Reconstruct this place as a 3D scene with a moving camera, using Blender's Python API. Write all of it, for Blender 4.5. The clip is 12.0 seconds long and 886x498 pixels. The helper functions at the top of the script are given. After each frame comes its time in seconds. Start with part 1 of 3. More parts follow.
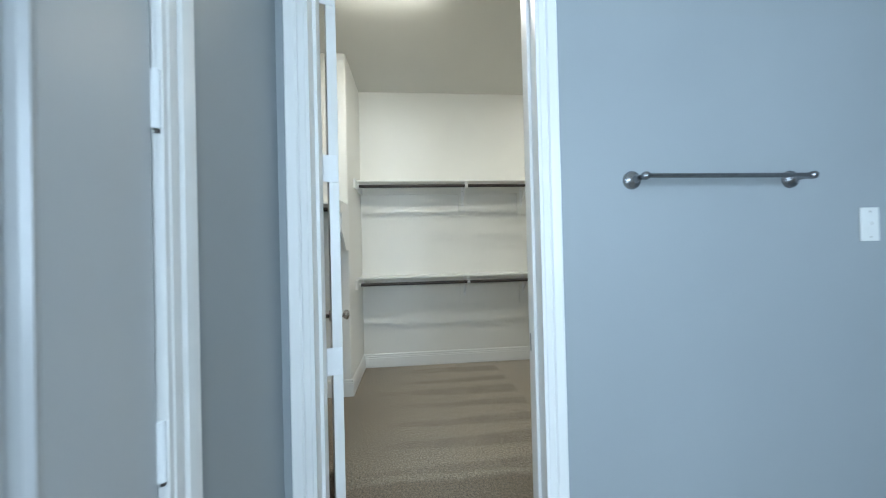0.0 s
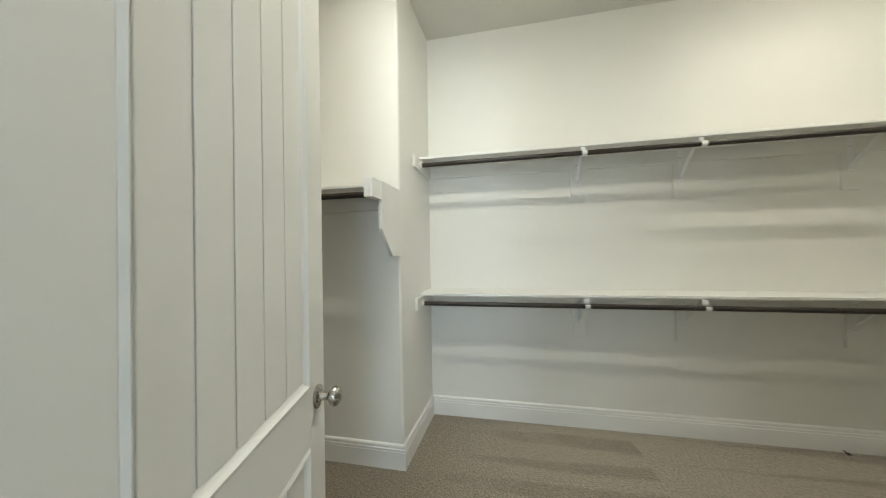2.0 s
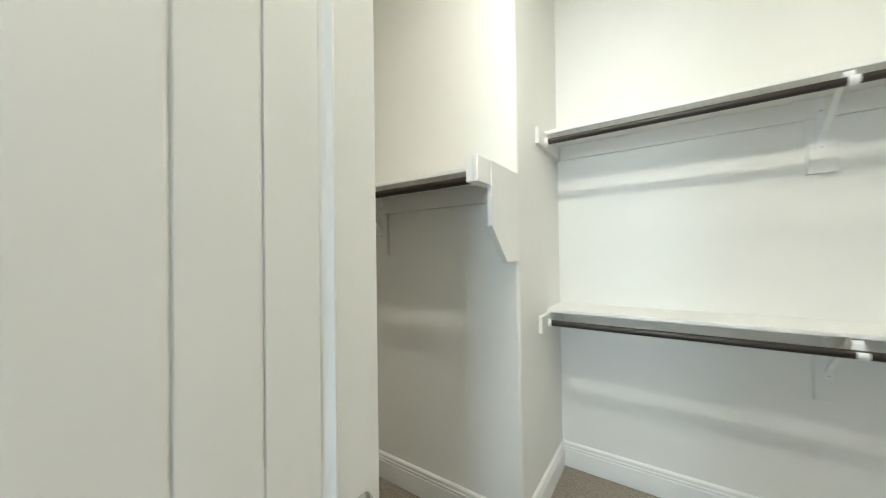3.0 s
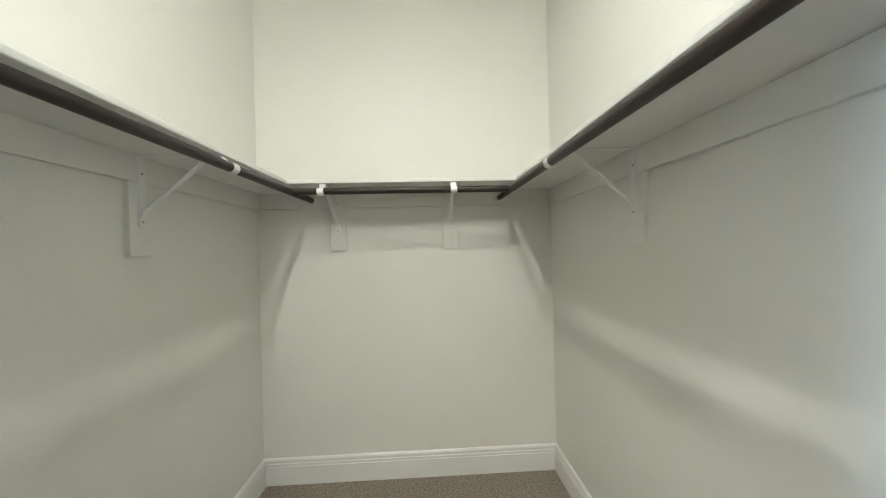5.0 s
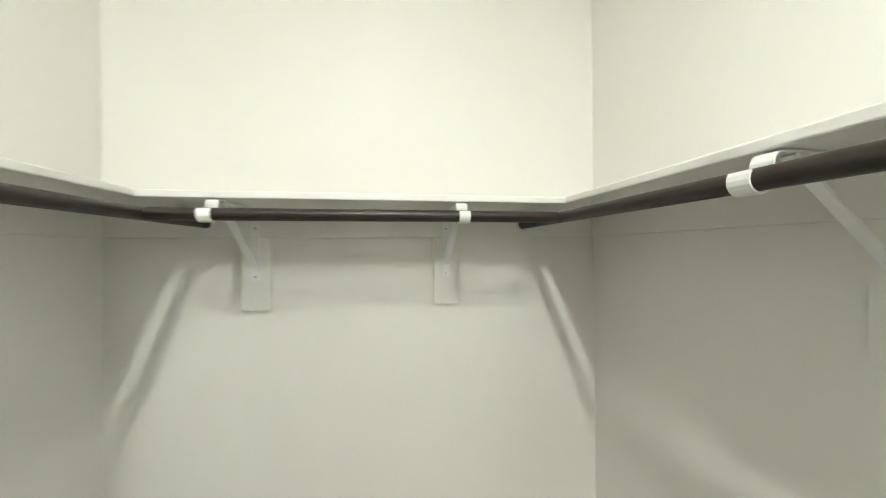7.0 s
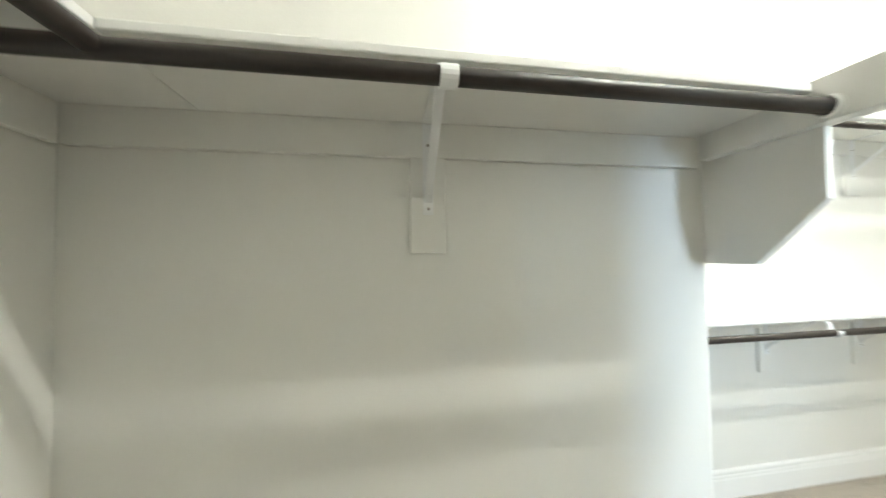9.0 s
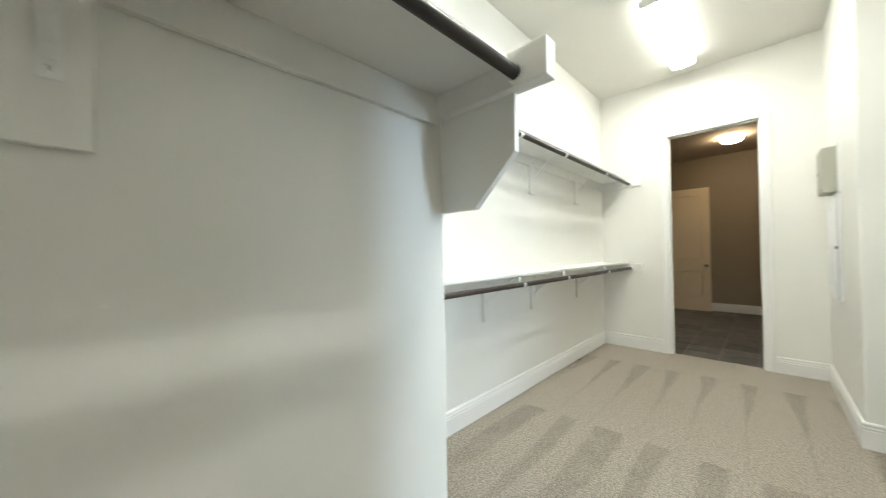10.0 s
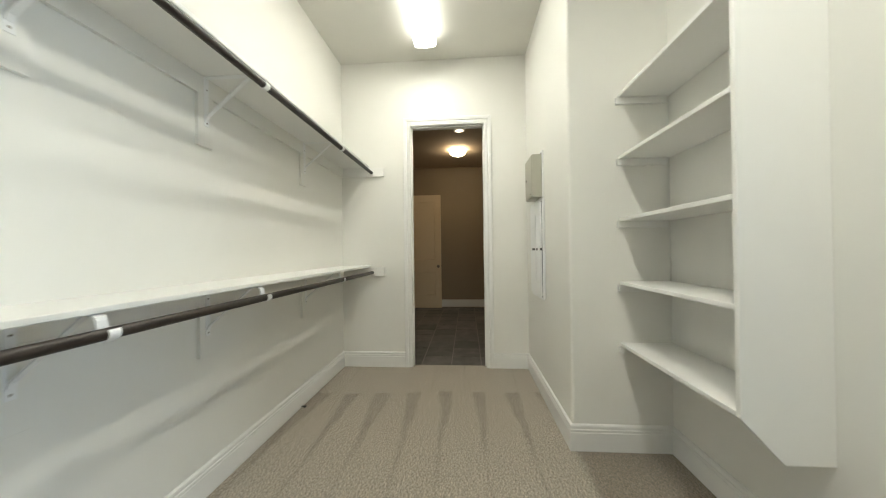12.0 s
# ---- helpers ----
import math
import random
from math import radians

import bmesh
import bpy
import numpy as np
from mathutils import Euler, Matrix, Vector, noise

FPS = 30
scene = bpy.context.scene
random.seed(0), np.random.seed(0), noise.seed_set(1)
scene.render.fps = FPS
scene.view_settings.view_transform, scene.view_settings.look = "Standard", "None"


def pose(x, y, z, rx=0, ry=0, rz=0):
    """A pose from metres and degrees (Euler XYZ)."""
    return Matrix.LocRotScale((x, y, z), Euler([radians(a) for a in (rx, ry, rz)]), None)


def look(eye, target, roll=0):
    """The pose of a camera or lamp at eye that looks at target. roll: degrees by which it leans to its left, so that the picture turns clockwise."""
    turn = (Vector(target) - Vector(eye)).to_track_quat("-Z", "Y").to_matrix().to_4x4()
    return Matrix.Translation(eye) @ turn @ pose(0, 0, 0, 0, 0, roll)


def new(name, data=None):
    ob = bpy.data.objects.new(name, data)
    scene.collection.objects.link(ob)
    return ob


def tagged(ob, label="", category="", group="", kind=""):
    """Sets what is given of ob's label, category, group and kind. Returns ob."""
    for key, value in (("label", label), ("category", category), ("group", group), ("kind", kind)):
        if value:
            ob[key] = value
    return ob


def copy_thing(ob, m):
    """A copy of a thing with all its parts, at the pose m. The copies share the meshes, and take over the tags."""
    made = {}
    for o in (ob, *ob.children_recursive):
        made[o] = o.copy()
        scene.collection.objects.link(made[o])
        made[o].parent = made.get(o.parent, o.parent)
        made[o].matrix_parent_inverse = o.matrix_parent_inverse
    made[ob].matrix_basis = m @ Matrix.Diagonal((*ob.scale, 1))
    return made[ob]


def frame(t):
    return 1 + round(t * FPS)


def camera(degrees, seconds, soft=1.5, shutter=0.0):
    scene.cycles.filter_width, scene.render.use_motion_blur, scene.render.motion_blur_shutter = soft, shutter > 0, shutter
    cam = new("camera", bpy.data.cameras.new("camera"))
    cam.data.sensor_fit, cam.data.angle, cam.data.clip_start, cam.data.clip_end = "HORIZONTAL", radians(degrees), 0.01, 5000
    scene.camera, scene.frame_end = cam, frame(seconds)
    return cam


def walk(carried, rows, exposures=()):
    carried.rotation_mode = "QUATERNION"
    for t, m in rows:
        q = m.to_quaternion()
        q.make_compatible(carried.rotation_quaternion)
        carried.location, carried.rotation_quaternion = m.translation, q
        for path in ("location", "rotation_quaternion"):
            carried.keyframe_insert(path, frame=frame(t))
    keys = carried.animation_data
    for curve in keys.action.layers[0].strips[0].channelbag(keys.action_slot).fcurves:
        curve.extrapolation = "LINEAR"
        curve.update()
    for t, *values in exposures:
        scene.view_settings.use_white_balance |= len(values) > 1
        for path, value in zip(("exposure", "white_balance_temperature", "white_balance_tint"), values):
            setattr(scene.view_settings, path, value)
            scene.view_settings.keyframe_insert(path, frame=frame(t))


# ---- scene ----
cam = camera(107.3, 12.0, soft=1.1, shutter=0.3)
PATH = [
    (0, (0.575, -2.966, 1.26), (0.748, -0.974, 1.275), -1.4),
    (0.5, (0.657, -2.688, 1.254), (0.659, -0.688, 1.278), -1.2),
    (1, (0.709, -2.411, 1.255), (0.624, -0.412, 1.276), -1.1),
    (1.5, (0.716, -2.139, 1.276), (0.529, -0.148, 1.298), -1.0),
    (2, (0.678, -1.882, 1.308), (0.242, 0.070, 1.327), -1.0),
    (2.5, (0.618, -1.662, 1.329), (-0.163, 0.178, 1.343), -0.9),
    (2.7, (0.583, -1.571, 1.328), (-0.329, 0.209, 1.351), -0.8),
    (4.3, (0.39, -0.886, 1.354), (-1.481, -0.181, 1.337), -1.8),
    (4.5, (0.35, -0.832, 1.355), (-1.58, -0.306, 1.332), -1.5),
    (5, (0.249, -0.742, 1.331), (-1.749, -0.646, 1.322), -1.4),
    (5.5, (0.106, -0.748, 1.353), (-1.893, -0.815, 1.367), -1.1),
    (6, (-0.081, -0.751, 1.43), (-2.08, -0.827, 1.443), -1.0),
    (6.3, (-0.188, -0.787, 1.479), (-2.188, -0.827, 1.485), -0.7),
    (6.5, (-0.27, -0.806, 1.502), (-2.27, -0.802, 1.514), -0.9),
    (6.7, (-0.35, -0.807, 1.524), (-2.348, -0.734, 1.534), -0.7),
    (8.3, (-0.886, -0.812, 1.434), (-1.533, 1.080, 1.505), -0.2),
    (8.5, (-0.915, -0.836, 1.391), (-1.274, 1.129, 1.485), -0.1),
    (9, (-0.945, -0.835, 1.316), (-0.619, 1.137, 1.370), -0.7),
    (9.5, (-0.915, -0.792, 1.251), (0.054, 0.957, 1.277), -1.0),
    (10, (-0.782, -0.76, 1.162), (0.639, 0.647, 1.183), -0.9),
    (10.5, (-0.601, -0.736, 1.099), (1.124, 0.276, 1.125), -0.9),
    (11, (-0.346, -0.675, 1.075), (1.566, -0.086, 1.098), -0.7),
    (11.5, (-0.053, -0.608, 1.09), (1.93, -0.349, 1.111), -0.7),
    (12, (0.332, -0.556, 1.147), (2.326, -0.41, 1.16), -0.7),
]
EXPOSURES = [(0.0, -0.68, 6500, 10), (1.0, -0.82, 6720, 10), (1.5, -0.72, 7150, 10), (2.7, -0.25, 6900, 10), (4.5, 0.2, 6550, 10), (5.5, 0.68, 6550, 10), (6.5, 0.75, 6500, 10), (8.5, 0.92, 6500, 10), (9.5, 0.7, 6530, 10), (10.5, 0.25, 6500, 10), (11.0, 0.0, 6500, 10), (11.5, -0.09, 6680, 10), (12.0, -0.01, 6800, 10)]
walk(cam, [(t, look(eye, target, roll)) for t, eye, target, roll in PATH], EXPOSURES)

# ---- world, lights, exposure ----
world = bpy.data.worlds.new("world")
scene.world = world
world.use_nodes = True
wn = world.node_tree
sky = wn.nodes.new("ShaderNodeTexSky")
sky.sky_type, sky.sun_disc = "NISHITA", False
sky.sun_elevation, sky.sun_rotation = radians(42), radians(200)
wn.nodes["Background"].inputs["Strength"].default_value = 0.10
wn.links.new(sky.outputs["Color"], wn.nodes["Background"].inputs["Color"])

DAY = 90.0         # daylight in the bathroom window, watts
DAY2 = 68.0         # the second bathroom window, watts
TUBE = 138.0        # emission of the long closet light's tube strip
TUBE2 = 320.0       # emission of the short closet light's tube strip
DOME = 40.0         # emission of the dome lamp next door


def lamp_area(name, m, sx, sy, watts, colour):
    data = bpy.data.lights.new(name, "AREA")
    data.shape, data.size, data.size_y, data.energy, data.color = "RECTANGLE", sx, sy, watts, colour
    ob = new(name, data)
    ob.matrix_world = m
    return ob


# ---- plan, in metres ----
H = 3.05            # closet ceiling
XB = -1.658         # back wall of the alcove
YA = -0.003         # side wall of the alcove
YL = 0.698          # long wall with the double rods
YE = -1.767         # entry wall at the door, closet side
YW = -1.702         # entry wall either side of the door, closet side
YB = -1.885         # entry wall, bathroom side
XE = 3.552          # end wall with the utility doorway
YC = -1.146         # corridor wall with the panels
XC = 2.258          # outer corner of the corridor wall
D0, D1, DH = 0.250, 1.001, 2.44       # entry doorway
F0, F1, FH = -0.735, -0.008, 2.40     # utility doorway, along y
DROP, DROPL = 0.044, 0.052     # rod's centre below the shelf's underside: alcove, long wall
SD = 0.286          # shelf depth
ROD = 0.312         # rod's distance from its wall
Z1, Z2, Z3 = 1.012, 2.009, 1.678      # shelf tops: lower, upper, alcove


# ---- materials ----
def mat(name):
    m = bpy.data.materials.new(name)
    m.use_nodes = True
    return m, m.node_tree, m.node_tree.nodes["Principled BSDF"]


def nd(nt, kind, **inputs):
    n = nt.nodes.new(kind)
    for k, v in inputs.items():
        n.inputs[k].default_value = v
    return n


def mth(nt, op, a, b=None):
    n = nt.nodes.new("ShaderNodeMath")
    n.operation = op
    for i, v in enumerate((a, b)):
        if v is None:
            continue
        if isinstance(v, (int, float)):
            n.inputs[i].default_value = v
        else:
            nt.links.new(v, n.inputs[i])
    return n.outputs[0]


def ramp(nt, fac, stops):
    r = nt.nodes.new("ShaderNodeValToRGB")
    e = r.color_ramp.elements
    while len(e) < len(stops):
        e.new(0.5)
    for el, (p, c) in zip(e, stops):
        el.position, el.color = p, (*c, 1)
    nt.links.new(fac, r.inputs[0])
    return r.outputs[0]


def paint(name, colour, rough, grain=260.0, bump=0.12, vary=0.05, dist=0.0012):
    m, nt, b = mat(name)
    geo = nd(nt, "ShaderNodeNewGeometry")
    n1 = nd(nt, "ShaderNodeTexNoise", Scale=1.7, Detail=3.0)
    n2 = nd(nt, "ShaderNodeTexNoise", Scale=grain, Detail=2.0)
    for n in (n1, n2):
        nt.links.new(geo.outputs["Position"], n.inputs["Vector"])
    lo = [c * (1 - vary) for c in colour]
    nt.links.new(ramp(nt, n1.outputs["Fac"], ((0.3, lo), (0.7, colour))), b.inputs["Base Color"])
    nt.links.new(mth(nt, "MULTIPLY_ADD", n1.outputs["Fac"], 0.12), b.inputs["Roughness"])
    nt.nodes[-1].inputs[2].default_value = rough - 0.06
    bp = nd(nt, "ShaderNodeBump", Strength=bump, Distance=dist)
    nt.links.new(n2.outputs["Fac"], bp.inputs["Height"])
    nt.links.new(bp.outputs[0], b.inputs["Normal"])
    return m


WALL = paint("wall_paint_white", (0.80, 0.79, 0.745), 0.46, 190, 0.22, 0.035)
CEIL = paint("ceiling_paint", (0.74, 0.73, 0.68), 0.8, 150, 0.3, 0.04)
BATH = paint("wall_paint_grey", (0.338, 0.372, 0.388), 0.5, 190, 0.22, 0.05)
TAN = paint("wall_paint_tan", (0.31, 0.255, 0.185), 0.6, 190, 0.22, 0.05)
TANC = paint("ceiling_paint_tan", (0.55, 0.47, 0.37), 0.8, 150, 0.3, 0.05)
TRIM = paint("trim_paint", (0.82, 0.815, 0.79), 0.34, 320, 0.05, 0.03)
SHELF = paint("shelf_paint", (0.82, 0.815, 0.785), 0.42, 260, 0.08, 0.04)
DOOR = paint("door_paint", (0.80, 0.795, 0.765), 0.36, 240, 0.09, 0.03)
# whitish door enamel; its weaker daylight is put into a greyer colour
DOOR2 = paint("door_paint_dimmed", (0.50, 0.51, 0.51), 0.32, 240, 0.09, 0.05)
CREAM = paint("cream_door_paint", (0.80, 0.68, 0.50), 0.4, 240, 0.09, 0.03)
PLAST = paint("white_plastic", (0.80, 0.80, 0.77), 0.35, 400, 0.03, 0.02)
METALW = paint("white_enamel", (0.84, 0.845, 0.84), 0.35, 400, 0.03, 0.03)
BOXP = paint("beige_enamel", (0.43, 0.42, 0.345), 0.45, 300, 0.05, 0.05)
FRAME = paint("fixture_enamel", (0.82, 0.82, 0.80), 0.4, 300, 0.03, 0.02)


def metal(name, colour, rough):
    m, nt, b = mat(name)
    b.inputs["Metallic"].default_value = 1.0
    geo = nd(nt, "ShaderNodeNewGeometry")
    n1 = nd(nt, "ShaderNodeTexNoise", Scale=60.0, Detail=4.0)
    nt.links.new(geo.outputs["Position"], n1.inputs["Vector"])
    nt.links.new(ramp(nt, n1.outputs["Fac"], ((0.3, [c * 0.85 for c in colour]), (0.7, colour))), b.inputs["Base Color"])
    nt.links.new(mth(nt, "MULTIPLY_ADD", n1.outputs["Fac"], 0.15), b.inputs["Roughness"])
    nt.nodes[-1].inputs[2].default_value = rough
    return m


NICKEL = metal("satin_nickel", (0.50, 0.47, 0.43), 0.2)
CHROME = metal("brushed_chrome", (0.34, 0.34, 0.35), 0.14)
DARKM = metal("dark_metal", (0.12, 0.11, 0.10), 0.35)


def wood_dark():
    m, nt, b = mat("espresso_wood")
    tc = nd(nt, "ShaderNodeTexCoord")
    mp = nd(nt, "ShaderNodeMapping")
    mp.inputs["Scale"].default_value = (1.2, 40, 40)
    nt.links.new(tc.outputs["Object"], mp.inputs["Vector"])
    n1 = nd(nt, "ShaderNodeTexNoise", Scale=3.0, Detail=6.0, Roughness=0.65)
    nt.links.new(mp.outputs[0], n1.inputs["Vector"])
    nt.links.new(ramp(nt, n1.outputs["Fac"], ((0.3, (0.010, 0.007, 0.006)), (0.62, (0.026, 0.017, 0.013)), (0.78, (0.075, 0.042, 0.027)))), b.inputs["Base Color"])
    b.inputs["Roughness"].default_value = 0.42
    bp = nd(nt, "ShaderNodeBump", Strength=0.25, Distance=0.0008)
    nt.links.new(n1.outputs["Fac"], bp.inputs["Height"])
    nt.links.new(bp.outputs[0], b.inputs["Normal"])
    return m


WOOD = wood_dark()


def carpet():
    """Cut pile with fibre speckle and the fan-shaped strokes left by a vacuum cleaner."""
    m, nt, b = mat("carpet_pile")
    geo = nd(nt, "ShaderNodeNewGeometry")
    sep = nd(nt, "ShaderNodeSeparateXYZ")
    nt.links.new(geo.outputs["Position"], sep.inputs[0])
    wob = nd(nt, "ShaderNodeTexNoise", Scale=1.6, Detail=2.0)
    nt.links.new(geo.outputs["Position"], wob.inputs["Vector"])
    w = mth(nt, "SUBTRACT", wob.outputs["Fac"], 0.5)
    # strokes: u runs across, v along, each stroke a narrow fan
    y = mth(nt, "ADD", sep.outputs["Y"], mth(nt, "MULTIPLY", w, 0.07))
    x = mth(nt, "ADD", sep.outputs["X"], mth(nt, "ADD", mth(nt, "MULTIPLY", w, 0.12), mth(nt, "MULTIPLY", sep.outputs["Y"], 0.06)))
    x = mth(nt, "SUBTRACT", x, 1.45)
    row = mth(nt, "FLOOR", mth(nt, "DIVIDE", x, 1.50))
    v = mth(nt, "FRACT", mth(nt, "DIVIDE", x, 1.50))
    across = mth(nt, "ADD", mth(nt, "MULTIPLY", y, 3.9), mth(nt, "MULTIPLY", row, 0.37))
    u = mth(nt, "FRACT", across)
    lot = nt.nodes.new("ShaderNodeTexWhiteNoise")
    lot.noise_dimensions = "1D"
    nt.links.new(mth(nt, "ADD", mth(nt, "FLOOR", across), mth(nt, "MULTIPLY", row, 17.0)), lot.inputs["W"])
    broad = mth(nt, "ADD", mth(nt, "MULTIPLY", lot.outputs["Value"], 0.16), 0.22)
    lean = mth(nt, "MULTIPLY", mth(nt, "SUBTRACT", mth(nt, "FRACT", mth(nt, "MULTIPLY", lot.outputs["Value"], 7.31)), 0.5), 0.42)
    mid = mth(nt, "ADD", mth(nt, "MULTIPLY", lean, mth(nt, "SUBTRACT", 1.0, v)), 0.5)
    off = mth(nt, "ABSOLUTE", mth(nt, "SUBTRACT", u, mid))
    # slim fans in the far row, broad even strokes in the near one
    far = mth(nt, "GREATER_THAN", row, -0.5)
    taper = mth(nt, "POWER", v, mth(nt, "ADD", mth(nt, "MULTIPLY", far, 1.9), 0.45))
    edge = mth(nt, "SUBTRACT", mth(nt, "MULTIPLY", taper, broad), off)
    fine = nd(nt, "ShaderNodeTexNoise", Scale=26.0, Detail=4.0)
    nt.links.new(geo.outputs["Position"], fine.inputs["Vector"])
    edge = mth(nt, "ADD", edge, mth(nt, "MULTIPLY", mth(nt, "SUBTRACT", fine.outputs["Fac"], 0.5), 0.13))
    stroke = nt.nodes.new("ShaderNodeMapRange")
    stroke.interpolation_type = "SMOOTHSTEP"
    stroke.inputs["From Min"].default_value, stroke.inputs["From Max"].default_value = -0.06, 0.075
    nt.links.new(edge, stroke.inputs["Value"])
    fib = nd(nt, "ShaderNodeTexNoise", Scale=330.0, Detail=3.0, Roughness=0.75)
    nt.links.new(geo.outputs["Position"], fib.inputs["Vector"])
    clump = nd(nt, "ShaderNodeTexNoise", Scale=95.0, Detail=4.0, Roughness=0.75)
    nt.links.new(geo.outputs["Position"], clump.inputs["Vector"])
    tuft = nd(nt, "ShaderNodeTexVoronoi", Scale=190.0)
    nt.links.new(geo.outputs["Position"], tuft.inputs["Vector"])
    speck = mth(nt, "ADD", mth(nt, "MULTIPLY", fib.outputs["Fac"], 0.42), mth(nt, "MULTIPLY", clump.outputs["Fac"], 0.58))
    base = ramp(nt, speck, ((0.38, (0.085, 0.070, 0.053)), (0.5, (0.40, 0.345, 0.27)), (0.61, (0.80, 0.70, 0.56))))
    mix = nt.nodes.new("ShaderNodeMix")
    mix.data_type, mix.blend_type = "RGBA", "MULTIPLY"
    nt.links.new(base, mix.inputs[6])
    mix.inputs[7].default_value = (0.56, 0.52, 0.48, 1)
    blotch = nd(nt, "ShaderNodeTexNoise", Scale=5.0, Detail=4.0)
    nt.links.new(geo.outputs["Position"], blotch.inputs["Vector"])
    fac = mth(nt, "MULTIPLY", stroke.outputs[0], mth(nt, "ADD", mth(nt, "MULTIPLY", blotch.outputs["Fac"], 1.0), 0.12))
    # the pile lies the other way along the entry side; gradually darker into the alcove
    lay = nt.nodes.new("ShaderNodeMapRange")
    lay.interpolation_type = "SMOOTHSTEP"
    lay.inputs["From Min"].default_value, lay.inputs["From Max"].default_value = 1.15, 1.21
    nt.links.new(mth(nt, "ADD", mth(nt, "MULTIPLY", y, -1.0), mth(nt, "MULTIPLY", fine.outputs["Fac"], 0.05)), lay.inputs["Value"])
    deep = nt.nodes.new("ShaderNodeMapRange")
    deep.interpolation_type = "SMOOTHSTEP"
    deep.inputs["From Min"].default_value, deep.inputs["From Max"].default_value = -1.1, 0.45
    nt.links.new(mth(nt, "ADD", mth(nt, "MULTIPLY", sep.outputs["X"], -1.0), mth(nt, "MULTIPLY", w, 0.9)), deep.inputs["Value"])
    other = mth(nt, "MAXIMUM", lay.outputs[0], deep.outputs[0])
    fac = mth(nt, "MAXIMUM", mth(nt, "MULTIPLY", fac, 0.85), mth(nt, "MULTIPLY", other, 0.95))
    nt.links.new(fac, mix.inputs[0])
    nt.links.new(mix.outputs[2], b.inputs["Base Color"])
    b.inputs["Roughness"].default_value = 0.95
    b.inputs["Sheen Weight"].default_value = 0.25
    hgt = mth(nt, "SUBTRACT", fib.outputs["Fac"], mth(nt, "MULTIPLY", tuft.outputs["Distance"], 0.8))
    bp = nd(nt, "ShaderNodeBump", Strength=0.9, Distance=0.006)
    nt.links.new(hgt, bp.inputs["Height"])
    nt.links.new(bp.outputs[0], b.inputs["Normal"])
    return m


CARPET = carpet()


def slate():
    m, nt, b = mat("slate_tile")
    geo = nd(nt, "ShaderNodeNewGeometry")
    info = nd(nt, "ShaderNodeObjectInfo")
    n1 = nd(nt, "ShaderNodeTexNoise", Scale=7.0, Detail=6.0, Roughness=0.6)
    nt.links.new(geo.outputs["Position"], n1.inputs["Vector"])
    f = mth(nt, "ADD", mth(nt, "MULTIPLY", info.outputs["Random"], 0.25), mth(nt, "MULTIPLY", n1.outputs["Fac"], 0.8))
    nt.links.new(ramp(nt, f, ((0.3, (0.055, 0.055, 0.053)), (0.55, (0.11, 0.105, 0.10)), (0.85, (0.20, 0.185, 0.17)))), b.inputs["Base Color"])
    b.inputs["Roughness"].default_value = 0.45
    bp = nd(nt, "ShaderNodeBump", Strength=0.3, Distance=0.003)
    nt.links.new(n1.outputs["Fac"], bp.inputs["Height"])
    nt.links.new(bp.outputs[0], b.inputs["Normal"])
    return m


TILE = slate()
GROUT = paint("grout", (0.30, 0.285, 0.26), 0.9, 300, 0.3, 0.1)
BTILE = paint("bath_floor_tile", (0.45, 0.42, 0.38), 0.4, 40, 0.1, 0.15)


def glow(name, colour, strength):
    m, nt, b = mat(name)
    b.inputs["Base Color"].default_value = (0.8, 0.8, 0.8, 1)
    b.inputs["Emission Color"].default_value = (*colour, 1)
    b.inputs["Emission Strength"].default_value = strength
    return m


GLOW_T = glow("lit_diffuser", (0.93, 0.95, 0.88), TUBE)
GLOW_W = glow("lit_diffuser_side", (0.93, 0.95, 0.88), TUBE * 0.055)
GLOW_T2 = glow("lit_short_diffuser", (0.93, 0.95, 0.88), TUBE2)
GLOW_W2 = glow("lit_short_diffuser_side", (0.93, 0.95, 0.88), TUBE2 * 0.09)
GLOW_D = glow("lit_dome_glass", (1.0, 0.78, 0.50), DOME)
GLOW_R = glow("lit_recessed_lens", (1.0, 0.82, 0.6), 3.0)
GLASS, gnt, gb = mat("window_glass")
gb.inputs["Transmission Weight"].default_value = 1.0
gb.inputs["Roughness"].default_value = 0.0
gb.inputs["IOR"].default_value = 1.45
SLOT = paint("dark_slot", (0.03, 0.03, 0.03), 0.5, 300, 0.02, 0.1)


# ---- mesh helpers ----
def box(bm, x0, x1, y0, y1, z0, z1, bev=0.0):
    g = bmesh.ops.create_cube(bm, size=1.0)
    m = Matrix.Translation(((x0 + x1) / 2, (y0 + y1) / 2, (z0 + z1) / 2)) @ Matrix.Diagonal((abs(x1 - x0), abs(y1 - y0), abs(z1 - z0), 1))
    bmesh.ops.transform(bm, matrix=m, verts=g["verts"])
    if bev:
        ed = list({e for v in g["verts"] for e in v.link_edges})
        bmesh.ops.bevel(bm, geom=ed, offset=bev, segments=2, profile=0.5, affect="EDGES", clamp_overlap=True)
    return bm


def cyl(bm, a, b, r, seg=20, r2=None):
    a, b = Vector(a), Vector(b)
    d = b - a
    m = Matrix.Translation((a + b) / 2) @ d.to_track_quat("Z", "Y").to_matrix().to_4x4()
    bmesh.ops.create_cone(bm, cap_ends=True, segments=seg, radius1=r, radius2=r if r2 is None else r2, depth=d.length, matrix=m)
    return bm


